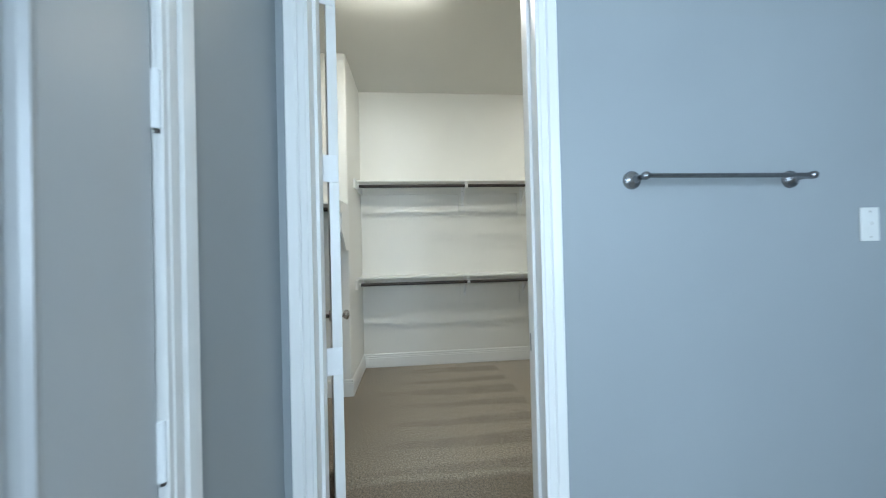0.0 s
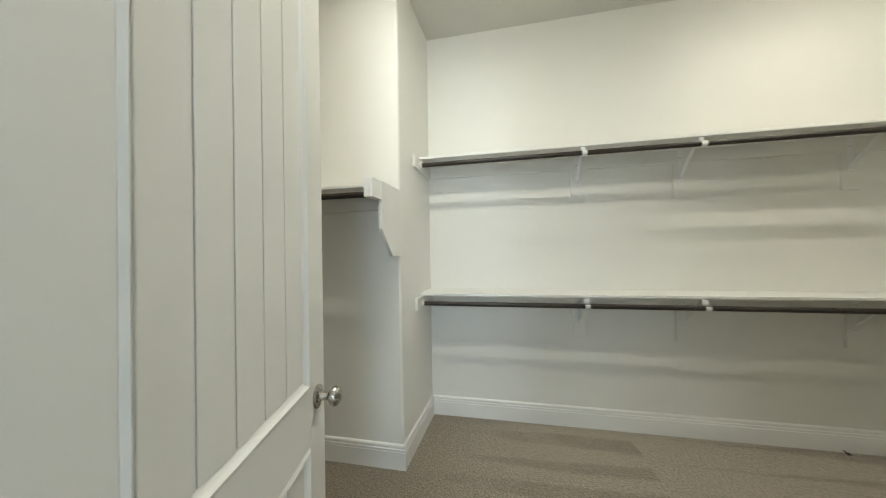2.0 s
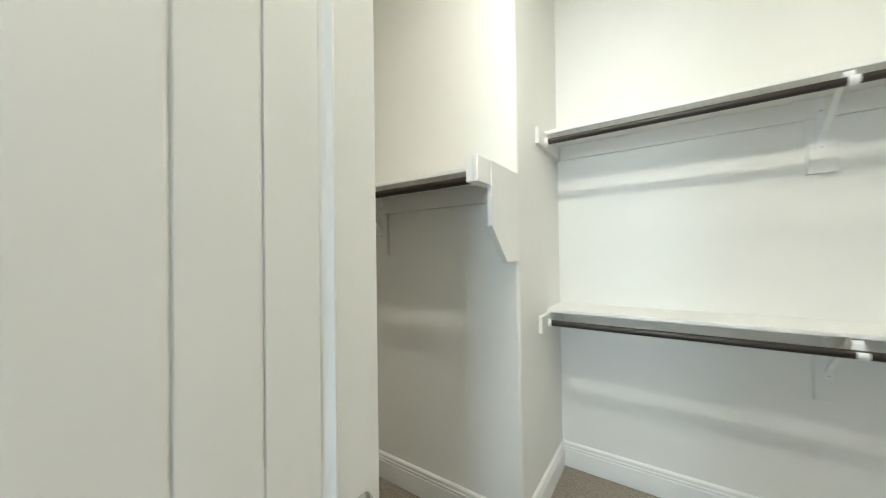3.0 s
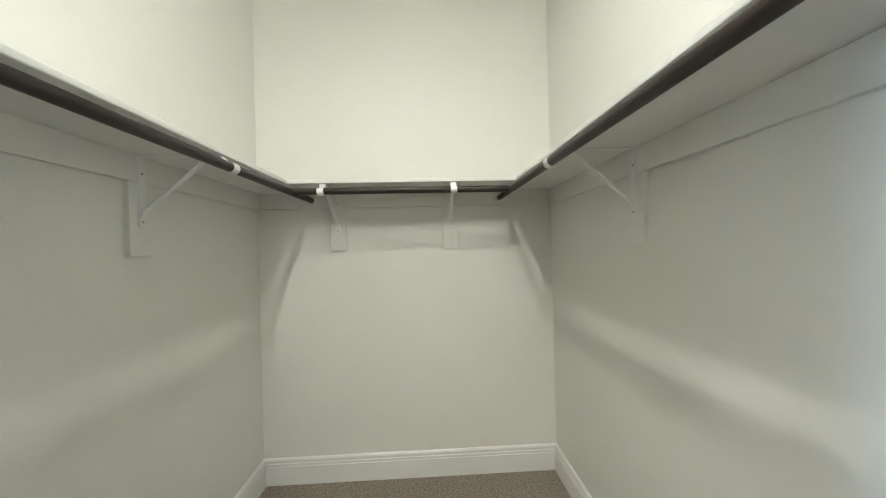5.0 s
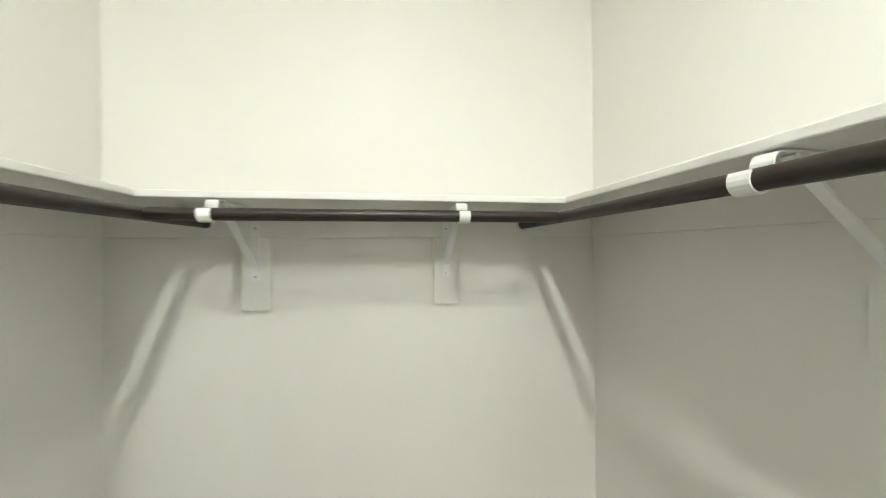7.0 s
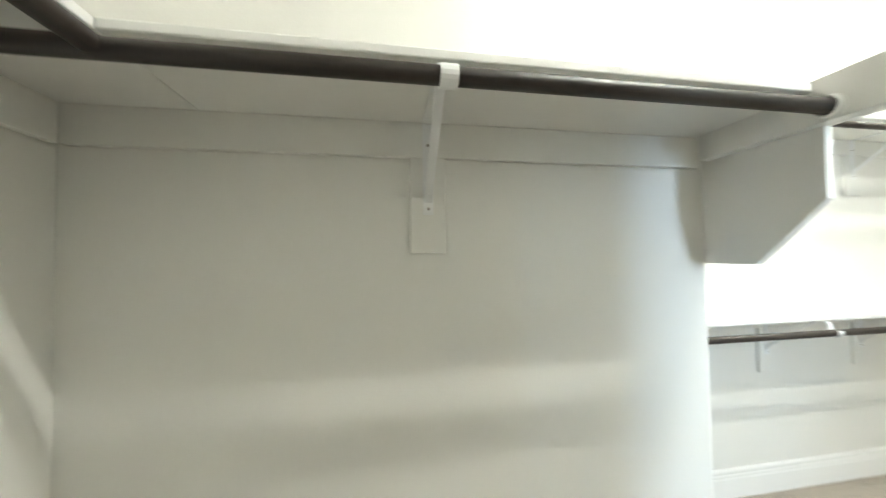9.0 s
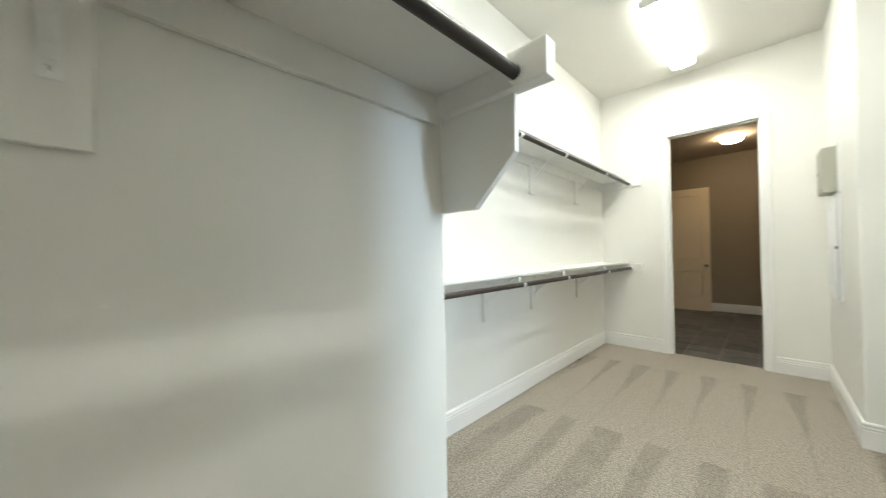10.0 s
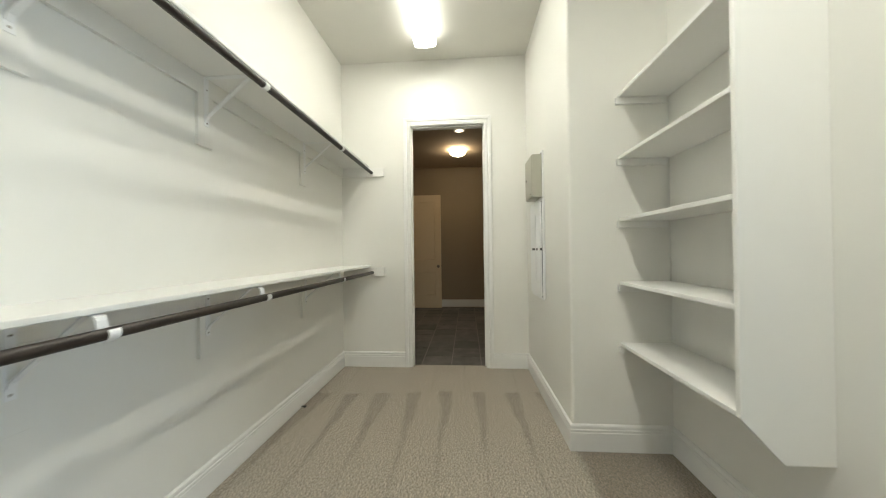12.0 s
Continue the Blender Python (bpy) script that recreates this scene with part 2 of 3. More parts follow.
def lathe(bm, prof, m=Matrix.Identity(4), seg=28):
    """Turns a profile of (radius, height) round the z axis."""
    rings = []
    for r, h in prof:
        if r < 1e-6:
            rings.append([bm.verts.new(m @ Vector((0, 0, h)))])
        else:
            rings.append([bm.verts.new(m @ Vector((r * math.cos(2 * math.pi * i / seg), r * math.sin(2 * math.pi * i / seg), h))) for i in range(seg)])
    for p, q in zip(rings, rings[1:]):
        for i in range(seg):
            j = (i + 1) % seg
            if len(p) == 1 and len(q) == 1:
                continue
            if len(p) == 1:
                bm.faces.new((p[0], q[i], q[j]))
            elif len(q) == 1:
                bm.faces.new((p[i], p[j], q[0]))
            else:
                bm.faces.new((p[i], p[j], q[j], q[i]))
    return bm


def prism(bm, pts, axis, a, b):
    """A solid: the polygon pts (two coordinates) pushed along axis from a to b."""
    def place(p, s):
        return {"x": (s, p[0], p[1]), "y": (p[0], s, p[1]), "z": (p[0], p[1], s)}[axis]
    va = [bm.verts.new(place(p, a)) for p in pts]
    vb = [bm.verts.new(place(p, b)) for p in pts]
    n = len(pts)
    bm.faces.new(va), bm.faces.new(vb[::-1])
    for i in range(n):
        j = (i + 1) % n
        bm.faces.new((va[i], vb[i], vb[j], va[j]))
    return bm


def mesh(name, bm, materials, smooth=False):
    bmesh.ops.recalc_face_normals(bm, faces=bm.faces)
    me = bpy.data.meshes.new(name)
    if smooth:
        for f in bm.faces:
            f.smooth = True
        for e in bm.edges:
            e.smooth = len(e.link_faces) == 2 and e.calc_face_angle(0) < radians(38)
    bm.to_mesh(me)
    bm.free()
    for m in materials if isinstance(materials, (list, tuple)) else [materials]:
        me.materials.append(m)
    return me


def part(name, bm, material, parent, label="", smooth=False):
    ob = new(name, mesh(name, bm, material, smooth))
    ob.parent = parent
    return tagged(ob, label)


def thing(name, label, category, at=(0, 0, 0), group="", kind=""):
    ob = new(name)
    ob.location = at
    ob.empty_display_size = 0.1
    return tagged(ob, label, category, group, kind)


def solid(name, bm, material, label, category, kind="", group="", smooth=False):
    return tagged(new(name, mesh(name, bm, material, smooth)), label, category, group, kind)


def nb():
    return bmesh.new()


def round_edge(bm, x, y, r, seg=6):
    """Rounds the upright edge at x, y."""
    ed = [e for e in bm.edges if all(abs(v.co.x - x) < 1e-4 and abs(v.co.y - y) < 1e-4 for v in e.verts)]
    bmesh.ops.bevel(bm, geom=ed, offset=r, segments=seg, profile=0.5, affect="EDGES")


# ---- the shell ----
def wall(name, bm, material, label="smooth white painted wall", smooth=False):
    return solid(name, bm, material, label, "wall", "structure", smooth=smooth)


bm = box(nb(), XB - 0.12, XE + 0.06, YE - 0.06, YL + 0.12, -0.12, 0.0)
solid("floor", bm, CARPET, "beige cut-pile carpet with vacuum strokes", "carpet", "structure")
wall("wall_alcove_back", box(nb(), XB - 0.12, XB, YB, YA, -0.1, H), WALL)
bm = box(nb(), XB - 0.12, -0.006, YA, YL + 0.12, -0.1, H)
round_edge(bm, -0.006, YA, 0.016)
wall("wall_alcove_side", bm, WALL, "white wall with a rounded outer corner", True)
wall("wall_long", box(nb(), -0.006, XE + 0.12, YL, YL + 0.12, -0.1, H), WALL)
bm = box(nb(), XC, XE, YE, YC, -0.1, H)
round_edge(bm, XC, YC, 0.016)
wall("wall_corridor", bm, WALL, "white wall with a rounded outer corner", True)


def pierced(name, along, lo, hi, a, b, h0, h1, top, mats, label):
    """A wall from a to b thick, lo to hi long, with one doorway h0 to h1 up to top."""
    bm = nb()
    for s0, s1, z0, z1 in ((lo, h0, -0.1, H), (h1, hi, -0.1, H), (h0, h1, top, H)):
        if along == "x":
            box(bm, s0, s1, a, b, z0, z1)
        else:
            box(bm, a, b, s0, s1, z0, z1)
    if len(mats) > 1:
        bm.normal_update()
        for f in bm.faces:
            n = f.normal.y if along == "x" else -f.normal.x
            if n < -0.5:
                f.material_index = 1
    me = mesh(name, bm, mats)
    return tagged(new(name, me), label, "wall", "", "structure")


pierced("wall_entry", "x", XB, XE, YB, YE, D0 - 0.02, D1 + 0.02, DH + 0.02, [WALL, BATH], "wall painted white inside and grey outside")
bm = box(nb(), XB, D0 - 0.09, YE, YW, -0.1, H)
round_edge(bm, D0 - 0.09, YW, 0.012)
wall("wall_alcove_door_side", bm, WALL, smooth=True)
bm = box(nb(), D1 + 0.084, XC, YE, YW, -0.1, H)
round_edge(bm, D1 + 0.084, YW, 0.012)
wall("wall_switch_side", bm, WALL, smooth=True)
pierced("wall_end", "y", YB - 1.0, YL, XE, XE + 0.12, F0 - 0.02, F1 + 0.02, FH + 0.02, [WALL, TAN], "white end wall around a doorway")
solid("ceiling", box(nb(), XB - 0.12, XE + 0.12, YB + 0.0, YL + 0.12, H, H + 0.1), CEIL, "matt off-white ceiling", "ceiling", "structure")

# bathroom shell: a partition with a door, and the window beyond its end
BX, BY, BL, PE = 3.0, -4.8, -1.7, -3.26
W0, W1, WZ0, WZ1 = -1.35, 0.80, 0.90, 2.40
LD0, LD1 = -3.14, -2.378                        # the other bathroom door, along y
XW = 0.146
bm = box(nb(), XW - 0.12, BX + 0.12, BY - 0.12, YE - 0.06, -0.13, -0.008)
box(bm, BL - 0.12, XW - 0.12, BY - 0.12, PE, -0.13, -0.008)
solid("floor_bathroom", bm, BTILE, "plain beige tiled bathroom floor", "floor", "structure")
bm = box(nb(), XW - 0.12, BX + 0.12, BY - 0.12, YB, H, H + 0.1)
box(bm, BL - 0.12, XW - 0.12, BY - 0.12, PE, H, H + 0.1)
solid("ceiling_bathroom", bm, CEIL, "matt off-white bathroom ceiling", "ceiling", "structure")
bm = nb()
for s0, s1, z0, z1 in ((PE, LD0 - 0.02, -0.1, H), (LD1 + 0.02, YB, -0.1, H), (LD0 - 0.02, LD1 + 0.02, DH + 0.02, H)):
    box(bm, XW - 0.12, XW, s0, s1, z0, z1)
wall("wall_bath_partition", bm, BATH, "grey painted bathroom wall beside the door")
wall("wall_bath_return", box(nb(), BL - 0.12, XW - 0.12, PE, PE + 0.12, -0.1, H), BATH, "grey painted bathroom wall")
wall("wall_bath_left", box(nb(), BL - 0.12, BL, BY, PE, -0.1, H), BATH, "grey painted bathroom wall")
wall("wall_bath_right", box(nb(), BX, BX + 0.12, BY, YB, -0.1, H), BATH, "grey painted bathroom wall")
V0, V1 = 1.02, 1.85                             # the second window, along x
bm = nb()
for s0, s1, z0, z1 in ((BL - 0.12, W0, -0.1, H), (W1, V0, -0.1, H), (V1, BX + 0.12, -0.1, H), (W0, W1, -0.1, WZ0), (W0, W1, WZ1, H), (V0, V1, -0.1, WZ0), (V0, V1, WZ1, H)):
    box(bm, s0, s1, BY - 0.14, BY, z0, z1)
wall("wall_bath_window", bm, BATH, "grey painted bathroom wall with two windows")


def bath_window(name, x0, x1, watts):
    ob = thing(name, "white framed bathroom window", "window", (x0, BY - 0.07, WZ0), kind="structure")
    w, h = x1 - x0, WZ1 - WZ0
    for b4 in ((0, w, 0, 0.05), (0, w, h - 0.05, h), (0, 0.05, 0.05, h - 0.05), (w - 0.05, w, 0.05, h - 0.05)):
        part("window_frame", box(nb(), b4[0], b4[1], -0.03, 0.03, b4[2], b4[3]), TRIM, ob)
    pane = part("pane", box(nb(), 0.05, w - 0.05, -0.004, 0.004, 0.05, h - 0.05), GLASS, ob)
    pane.visible_shadow = False
    lamp_area("window_daylight", pose((x0 + x1) / 2, BY - 0.16, (WZ0 + WZ1) / 2, 90, 0, 0), w, h, watts, (0.60, 0.80, 1.0))


bath_window("window_1", W0, W1, DAY)
bath_window("window_2", V0, V1, DAY2)

# utility room shell
UX, UY0, UY1, UH = 7.05, -2.2, 2.0, 2.87
bm = box(nb(), XE + 0.06, UX + 0.1, UY0, UY1, -0.12, -0.012)
floor_u = solid("floor_utility", bm, GROUT, "dark slate tiled floor with pale joints", "floor", "structure")
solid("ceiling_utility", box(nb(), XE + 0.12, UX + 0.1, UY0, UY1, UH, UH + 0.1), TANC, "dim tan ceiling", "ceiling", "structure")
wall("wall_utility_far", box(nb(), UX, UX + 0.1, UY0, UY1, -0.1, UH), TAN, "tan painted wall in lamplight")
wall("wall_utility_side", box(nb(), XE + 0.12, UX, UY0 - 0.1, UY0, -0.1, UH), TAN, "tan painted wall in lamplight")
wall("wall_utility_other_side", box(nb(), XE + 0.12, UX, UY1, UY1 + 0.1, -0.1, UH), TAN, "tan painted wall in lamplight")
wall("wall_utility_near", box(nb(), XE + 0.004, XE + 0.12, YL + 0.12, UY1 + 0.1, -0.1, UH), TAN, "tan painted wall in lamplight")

# ---- baseboards ----
BASE = ((0.0, 0.0), (0.016, 0.0), (0.016, 0.098), (0.0135, 0.1), (0.0135, 0.106), (0.0155, 0.108), (0.0155, 0.114), (0.012, 0.117), (0.012, 0.123), (0.0135, 0.126), (0.0125, 0.134), (0.006, 0.140), (0.0, 0.141))


def baseboard(x0, y0, x1, y1, side, c0=0.0, c1=0.0):
    """A baseboard along the line, standing out to side; c0, c1 lengthen or shorten its mitred ends at the face."""
    d = Vector((x1 - x0, y1 - y0, 0))
    length = d.length
    d.normalize()
    n = Vector((-d.y, d.x, 0)) * side
    bm = nb()
    rows = []
    for s, c in ((0.0, -c0), (length, c1)):
        rows.append([bm.verts.new(Vector((x0, y0, 0)) + d * (s + c * p) + n * p + Vector((0, 0, h * 1.06))) for p, h in BASE])
    k = len(BASE)
    bm.faces.new(rows[0]), bm.faces.new(rows[1][::-1])
    for i in range(k - 1):
        bm.faces.new((rows[0][i], rows[1][i], rows[1][i + 1], rows[0][i + 1]))
    bm.faces.new((rows[0][k - 1], rows[1][k - 1], rows[1][0], rows[0][0]))
    return solid("baseboard", bm, TRIM, "white moulded baseboard along the carpet", "baseboard", "structure")


CW = 0.074          # casing width
baseboard(XB, YW, XB, YA, -1, -1, -1)
baseboard(XB, YA, -0.006, YA, -1, -1, 1)
baseboard(-0.006, YA, -0.006, YL, -1, 1, -1)
baseboard(-0.006, YL, XE, YL, -1, -1, -1)
baseboard(XE, YL, XE, F1 + CW, -1, -1, 0)
baseboard(XE, F0 - CW, XE, YC, -1, 0, -1)
baseboard(XE, YC, XC, YC, -1, -1, 1)
baseboard(XC, YC, XC, YW, -1, 1, -1)
baseboard(XC, YW, D1 + 0.098, YW, -1, -1, 0)
baseboard(D0 - 0.104, YW, XB, YW, -1, 0, -1)
baseboard(D1 + CW, YB, BX, YB, -1, 0, -1)
baseboard(UX, UY1, UX, UY0, -1, 0, 0)


# ---- door frames ----
CAS = ((0.0, 0.0), (0.0, 0.011), (0.010, 0.011), (0.013, 0.013), (0.030, 0.013), (0.036, 0.010), (0.042, 0.016), (0.056, 0.018), (0.070, 0.019), (0.074, 0.016), (0.074, 0.0))


def casing_set(parent, place, w, h):
    """Moulded casing round an opening w wide and h high; place maps (along, out, up)."""
    for nm, kind in (("casing", 0), ("casing", 1), ("head_casing", 2)):
        bm = nb()
        rings = []
        for end in (0, 1):
            ring = []
            for c, o in CAS:
                if kind == 0:
                    p = (-c, o, 0.0 if end == 0 else h + c)
                elif kind == 1:
                    p = (w + c, o, 0.0 if end == 0 else h + c)
                else:
                    p = (-c if end == 0 else w + c, o, h + c)
                ring.append(bm.verts.new(place(*p)))
            rings.append(ring)
        k = len(CAS)
        for i in range(k):
            j = (i + 1) % k
            bm.faces.new((rings[0][i], rings[1][i], rings[1][j], rings[0][j]))
        bm.faces.new(rings[0]), bm.faces.new(rings[1][::-1])
        part(nm, bm, TRIM, parent)


def jamb_set(parent, place, w, h, depth, stop):
    """Jamb lining with a stop bead; place maps (along, out, up), out from 0 to -depth through the wall."""
    def slab(a0, a1, o0, o1, z0, z1, nm):
        bm = nb()
        vs = [bm.verts.new(place(a, o, z)) for a in (a0, a1) for o in (o0, o1) for z in (z0, z1)]
        for q in ((0, 1, 3, 2), (4, 6, 7, 5), (0, 4, 5, 1), (2, 3, 7, 6), (0, 2, 6, 4), (1, 5, 7, 3)):
            bm.faces.new([vs[i] for i in q])
        part(nm, bm, TRIM, parent)
    slab(-0.02, 0, 0.001, -depth - 0.001, 0, h, "jamb")
    slab(w, w + 0.02, 0.001, -depth - 0.001, 0, h, "jamb")
    slab(-0.02, w + 0.02, 0.001, -depth - 0.001, h, h + 0.02, "head_jamb")
    s0, s1 = stop
    slab(0, 0.011, s0, s1, 0, h - 0.011, "door_stop")
    slab(w - 0.011, w, s0, s1, 0, h - 0.011, "door_stop")
    slab(0, w, s0, s1, h - 0.011, h, "door_stop")


fr = thing("door_frame_1", "white moulded door frame of the closet entry", "door frame", (D0, YE, 0), kind="structure")
W = D1 - D0
casing_set(fr, lambda a, o, z: (a, o, z), W, DH)
casing_set(fr, lambda a, o, z: (a, YB - YE - o, z), W, DH)
jamb_set(fr, lambda a, o, z: (a, o, z), W, DH, YE - YB, (-0.04, -0.075))
part("strike_plate", box(nb(), W - 0.0015, W + 0.001, -0.032, -0.004, 0.88, 0.945, 0.0004), DARKM, fr, "small metal strike plate")

fr2 = thing("door_frame_2", "white moulded frame of the utility doorway", "door frame", (XE, F1, 0), kind="structure")
W2 = F1 - F0
casing_set(fr2, lambda a, o, z: (-o, -a, z), W2, FH)
casing_set(fr2, lambda a, o, z: (0.12 + o, -a, z), W2, FH)
jamb_set(fr2, lambda a, o, z: (-o, -a, z), W2, FH, 0.12, (-0.04, -0.075))

fr3 = thing("door_frame_3", "white moulded frame of the bathroom's other door", "door frame", (XW, LD1, 0), kind="structure")
W3 = LD1 - LD0
casing_set(fr3, lambda a, o, z: (o, -a, z), W3, DH)
jamb_set(fr3, lambda a, o, z: (o, -a, z), W3, DH, 0.12, (-0.04, -0.075))


# ---- doors ----
def door_leaf(name, label, w, h, panels, st=0.112, planks=5, knob_z=0.93, hinge_zs=(), swing_out=1, material=DOOR, category="door"):
    """A moulded door leaf: hinge edge at the origin, leaf along +x, faces at y = 0 and y = -0.035."""
    t = 0.035
    ob = thing(name, label, category, kind="structure")
    # stiles, rails and sunk panels
    bm = nb()
    zs = [0.0]
    for p0, p1, arch in panels:
        zs += [p0, p1]
    zs.append(h)
    box(bm, 0, st, -t, 0, 0, h, 0.0012)
    box(bm, w - st, w, -t, 0, 0, h, 0.0012)
    for i in range(0, len(zs), 2):
        box(bm, st, w - st, -t, 0, zs[i], zs[i + 1])
    part("stiles_and_rails", bm, material, ob)
    for p0, p1, arch in panels:
        bm = nb()
        box(bm, st, w - st, -t + 0.010, -0.010, p0, p1)
        for y, out in ((0.0, 1), (-t, -1)):
            # frame of the panel: an ogee bead
            for q in ((st, st + 0.026, p0, p1), (w - st - 0.026, w - st, p0, p1)):
                xi = q[0] if q[0] == st else q[1]
                sg = 1 if q[0] == st else -1
                prism(bm, [(xi, y), (xi + sg * 0.010, y + out * 0.0035), (xi + sg * 0.016, y - out * 0.004), (xi + sg * 0.026, y - out * 0.010), (xi, y - out * 0.010)], "z", p0 + 0.004, p1 - 0.004)
            for zz, sg in ((p0, 1), (p1, -1)):
                prism(bm, [(y, zz), (y + out * 0.0035, zz + sg * 0.010), (y - out * 0.004, zz + sg * 0.016), (y - out * 0.010, zz + sg * 0.026), (y - out * 0.010, zz)], "x", st + 0.004, w - st - 0.004)
            if arch:
                n = 14
                a0, a1 = st, w - st
                top = [(a0, p1)] + [(a0 + (a1 - a0) * i / n, p1 - arch + arch * math.sin(math.pi * i / n)) for i in range(n + 1)] + [(a1, p1)]
                prism(bm, top, "y", min(y, y - out * 0.010), max(y, y - out * 0.010))
        part("panel", bm, material, ob)
        if planks:
            a0, a1 = st + 0.026, w - st - 0.026
            pw = (a1 - a0) / planks
            for y, out in ((0.0, 1), (-t, -1)):
                for i in range(planks):
                    b0 = a0 + pw * i + 0.0022
                    b1 = a0 + pw * (i + 1) - 0.0022
                    yy = sorted((y - out * 0.0105, y - out * 0.0068))
                    part("plank", box(nb(), b0, b1, yy[0], yy[1], p0 + 0.027, p1 - 0.027, 0.0016), material, ob)
    # knobs
    for y, out in ((0.0, 1), (-t, -1)):
        m = Matrix.Translation((w - 0.062, y, knob_z)) @ Matrix.Rotation(radians(-90 * out), 4, "X")
        bm = lathe(nb(), ((0.0, 0.0), (0.031, 0.0), (0.0325, 0.004), (0.030, 0.008), (0.022, 0.0105), (0.0125, 0.012), (0.0115, 0.020), (0.0115, 0.030), (0.016, 0.034), (0.024, 0.040), (0.0275, 0.048), (0.0275, 0.054), (0.023, 0.062), (0.012, 0.067), (0.0, 0.068)), m)
        part("knob", bm, NICKEL, ob, "satin nickel round knob", smooth=True)
    lp = part("latch_plate", box(nb(), w - 0.0005, w + 0.0016, -t / 2 - 0.0135, -t / 2 + 0.0135, knob_z - 0.029, knob_z + 0.029, 0.0006), NICKEL, ob, "satin nickel latch plate")
    part("latch_bolt", box(nb(), w + 0.0016, w + 0.010, -t / 2 - 0.006, -t / 2 + 0.006, knob_z - 0.009, knob_z + 0.009, 0.002), DARKM, lp)
    for dz in (-0.021, 0.021):
        part("screw", cyl(nb(), (w + 0.001, -t / 2, knob_z + dz), (w + 0.0024, -t / 2, knob_z + dz), 0.0035, 10), DARKM, lp)
    for z in hinge_zs:
        hg = part("hinge", box(nb(), -0.0022, 0.0004, -t + 0.003, 0.024 if swing_out > 1 else 0.001, z - 0.05, z + 0.05, 0.0006), METALW, ob, "white painted butt hinge")
        part("knuckle", cyl(nb(), (-0.004, 0.026 if swing_out > 1 else 0.006, z - 0.05), (-0.004, 0.026 if swing_out > 1 else 0.006, z + 0.05), 0.0065, 12), METALW, hg)
        ky = 0.026 if swing_out > 1 else 0.006
        part("pin_tip", cyl(nb(), (-0.004, ky, z - 0.057), (-0.004, ky, z - 0.0503), 0.0042, 10), DARKM, hg, "dark hinge pin tip")
        for dz in (-0.035, 0.0, 0.035):
            part("screw", cyl(nb(), (-0.0036, -t / 2 + (0.008 if dz == 0 else -0.003), z + dz), (-0.002, -t / 2 + (0.008 if dz == 0 else -0.003), z + dz), 0.0035, 10), METALW, hg)
    return ob


LEAF = 0.747
HZ = (0.20, 0.86, 1.566, 2.22)
door1 = door_leaf("door_1", "open white two-panel plank door with nickel knobs", LEAF, DH - 0.012, ((0.24, 0.795, 0), (0.945, 2.31, 0.10)), knob_z=0.905, hinge_zs=HZ, swing_out=2)
SWING = 104.6
door1.matrix_world = Matrix.Translation((D0 + 0.018, YE + 0.025, 0.008)) @ Matrix.Rotation(radians(SWING), 4, "Z")
# leaves of the hinges that stay on the jamb
for z in HZ:
    part("jamb_hinge_leaf", box(nb(), 0.0, 0.0024, -0.034, 0.002, z - 0.042, z + 0.058, 0.0006), METALW, fr)

door2 = door_leaf("door_2", "closed whitish moulded bathroom door, dimmed in colour, with painted hinges", W3 - 0.010, DH - 0.012, ((0.24, 0.795, 0), (0.945, 2.31, 0.10)), knob_z=0.915, hinge_zs=(0.24, 0.93, 1.52, 2.21), st=0.165, material=DOOR2)
door2.matrix_world = Matrix.Translation((XW - 0.004, LD1 - 0.006, 0.008)) @ Matrix.Rotation(radians(-90), 4, "Z")

door3 = door_leaf("door_3", "closed cream two-panel door in lamplight", 0.80, 2.31, ((0.25, 0.75, 0), (0.97, 2.19, 0.08)), knob_z=0.85, planks=0, material=CREAM)
door3.matrix_world = Matrix.Translation((UX - 0.036, 0.77, 0.0)) @ Matrix.Rotation(radians(-90), 4, "Z") @ Matrix.Translation((0, 0.0, -0.012))


# ---- shelves, rods and brackets ----
T = 0.019
CH = 0.089          # cleat height


def shelf(name, label, x0, x1, y0, y1, top, cleats, group="closet shelves"):
    """A shelf board on its cleats; cleats are boxes under it."""
    ob = thing(name, label, "shelf", ((x0 + x1) / 2, (y0 + y1) / 2, top - T), group)
    ox, oy, oz = ob.location
    part("shelf_board", box(nb(), x0 - ox, x1 - ox, y0 - oy, y1 - oy, 0, T, 0.003), SHELF, ob)
    for c in cleats:
        part("cleat", box(nb(), c[0] - ox, c[1] - ox, c[2] - oy, c[3] - oy, c[4] - oz, c[5] - oz, 0.002), SHELF if max(c[1] - c[0], c[3] - c[2]) < 0.6 else WALL, ob)
    return ob


def rod(label, a, b, sockets=(True, True)):
    a, b = Vector(a), Vector(b)
    ob = thing("closet_rod", label, "closet rod", a, "closet rods")
    d = (b - a)
    turn = d.to_track_quat("X", "Z").to_matrix().to_4x4()
    ob.matrix_world = Matrix.Translation(a) @ turn
    r = part("pole", cyl(nb(), (0, 0, 0), (d.length, 0, 0), 0.0160, 28), WOOD, ob, smooth=True)
    for s, on in zip((0, 1), sockets):
        if on:
            e = 0.0 if s == 0 else d.length
            g = 1 if s == 0 else -1
            m = Matrix.Translation((e, 0, 0)) @ Matrix.Rotation(radians(90 * g), 4, "Y")
            part("rod_socket", lathe(nb(), ((0.0, 0.0), (0.0257, 0.0), (0.0257, 0.003), (0.0225, 0.005), (0.0215, 0.016), (0.019, 0.016), (0.019, 0.006), (0.0, 0.006)), m), PLAST, ob, "white plastic rod socket", smooth=True)
    return ob


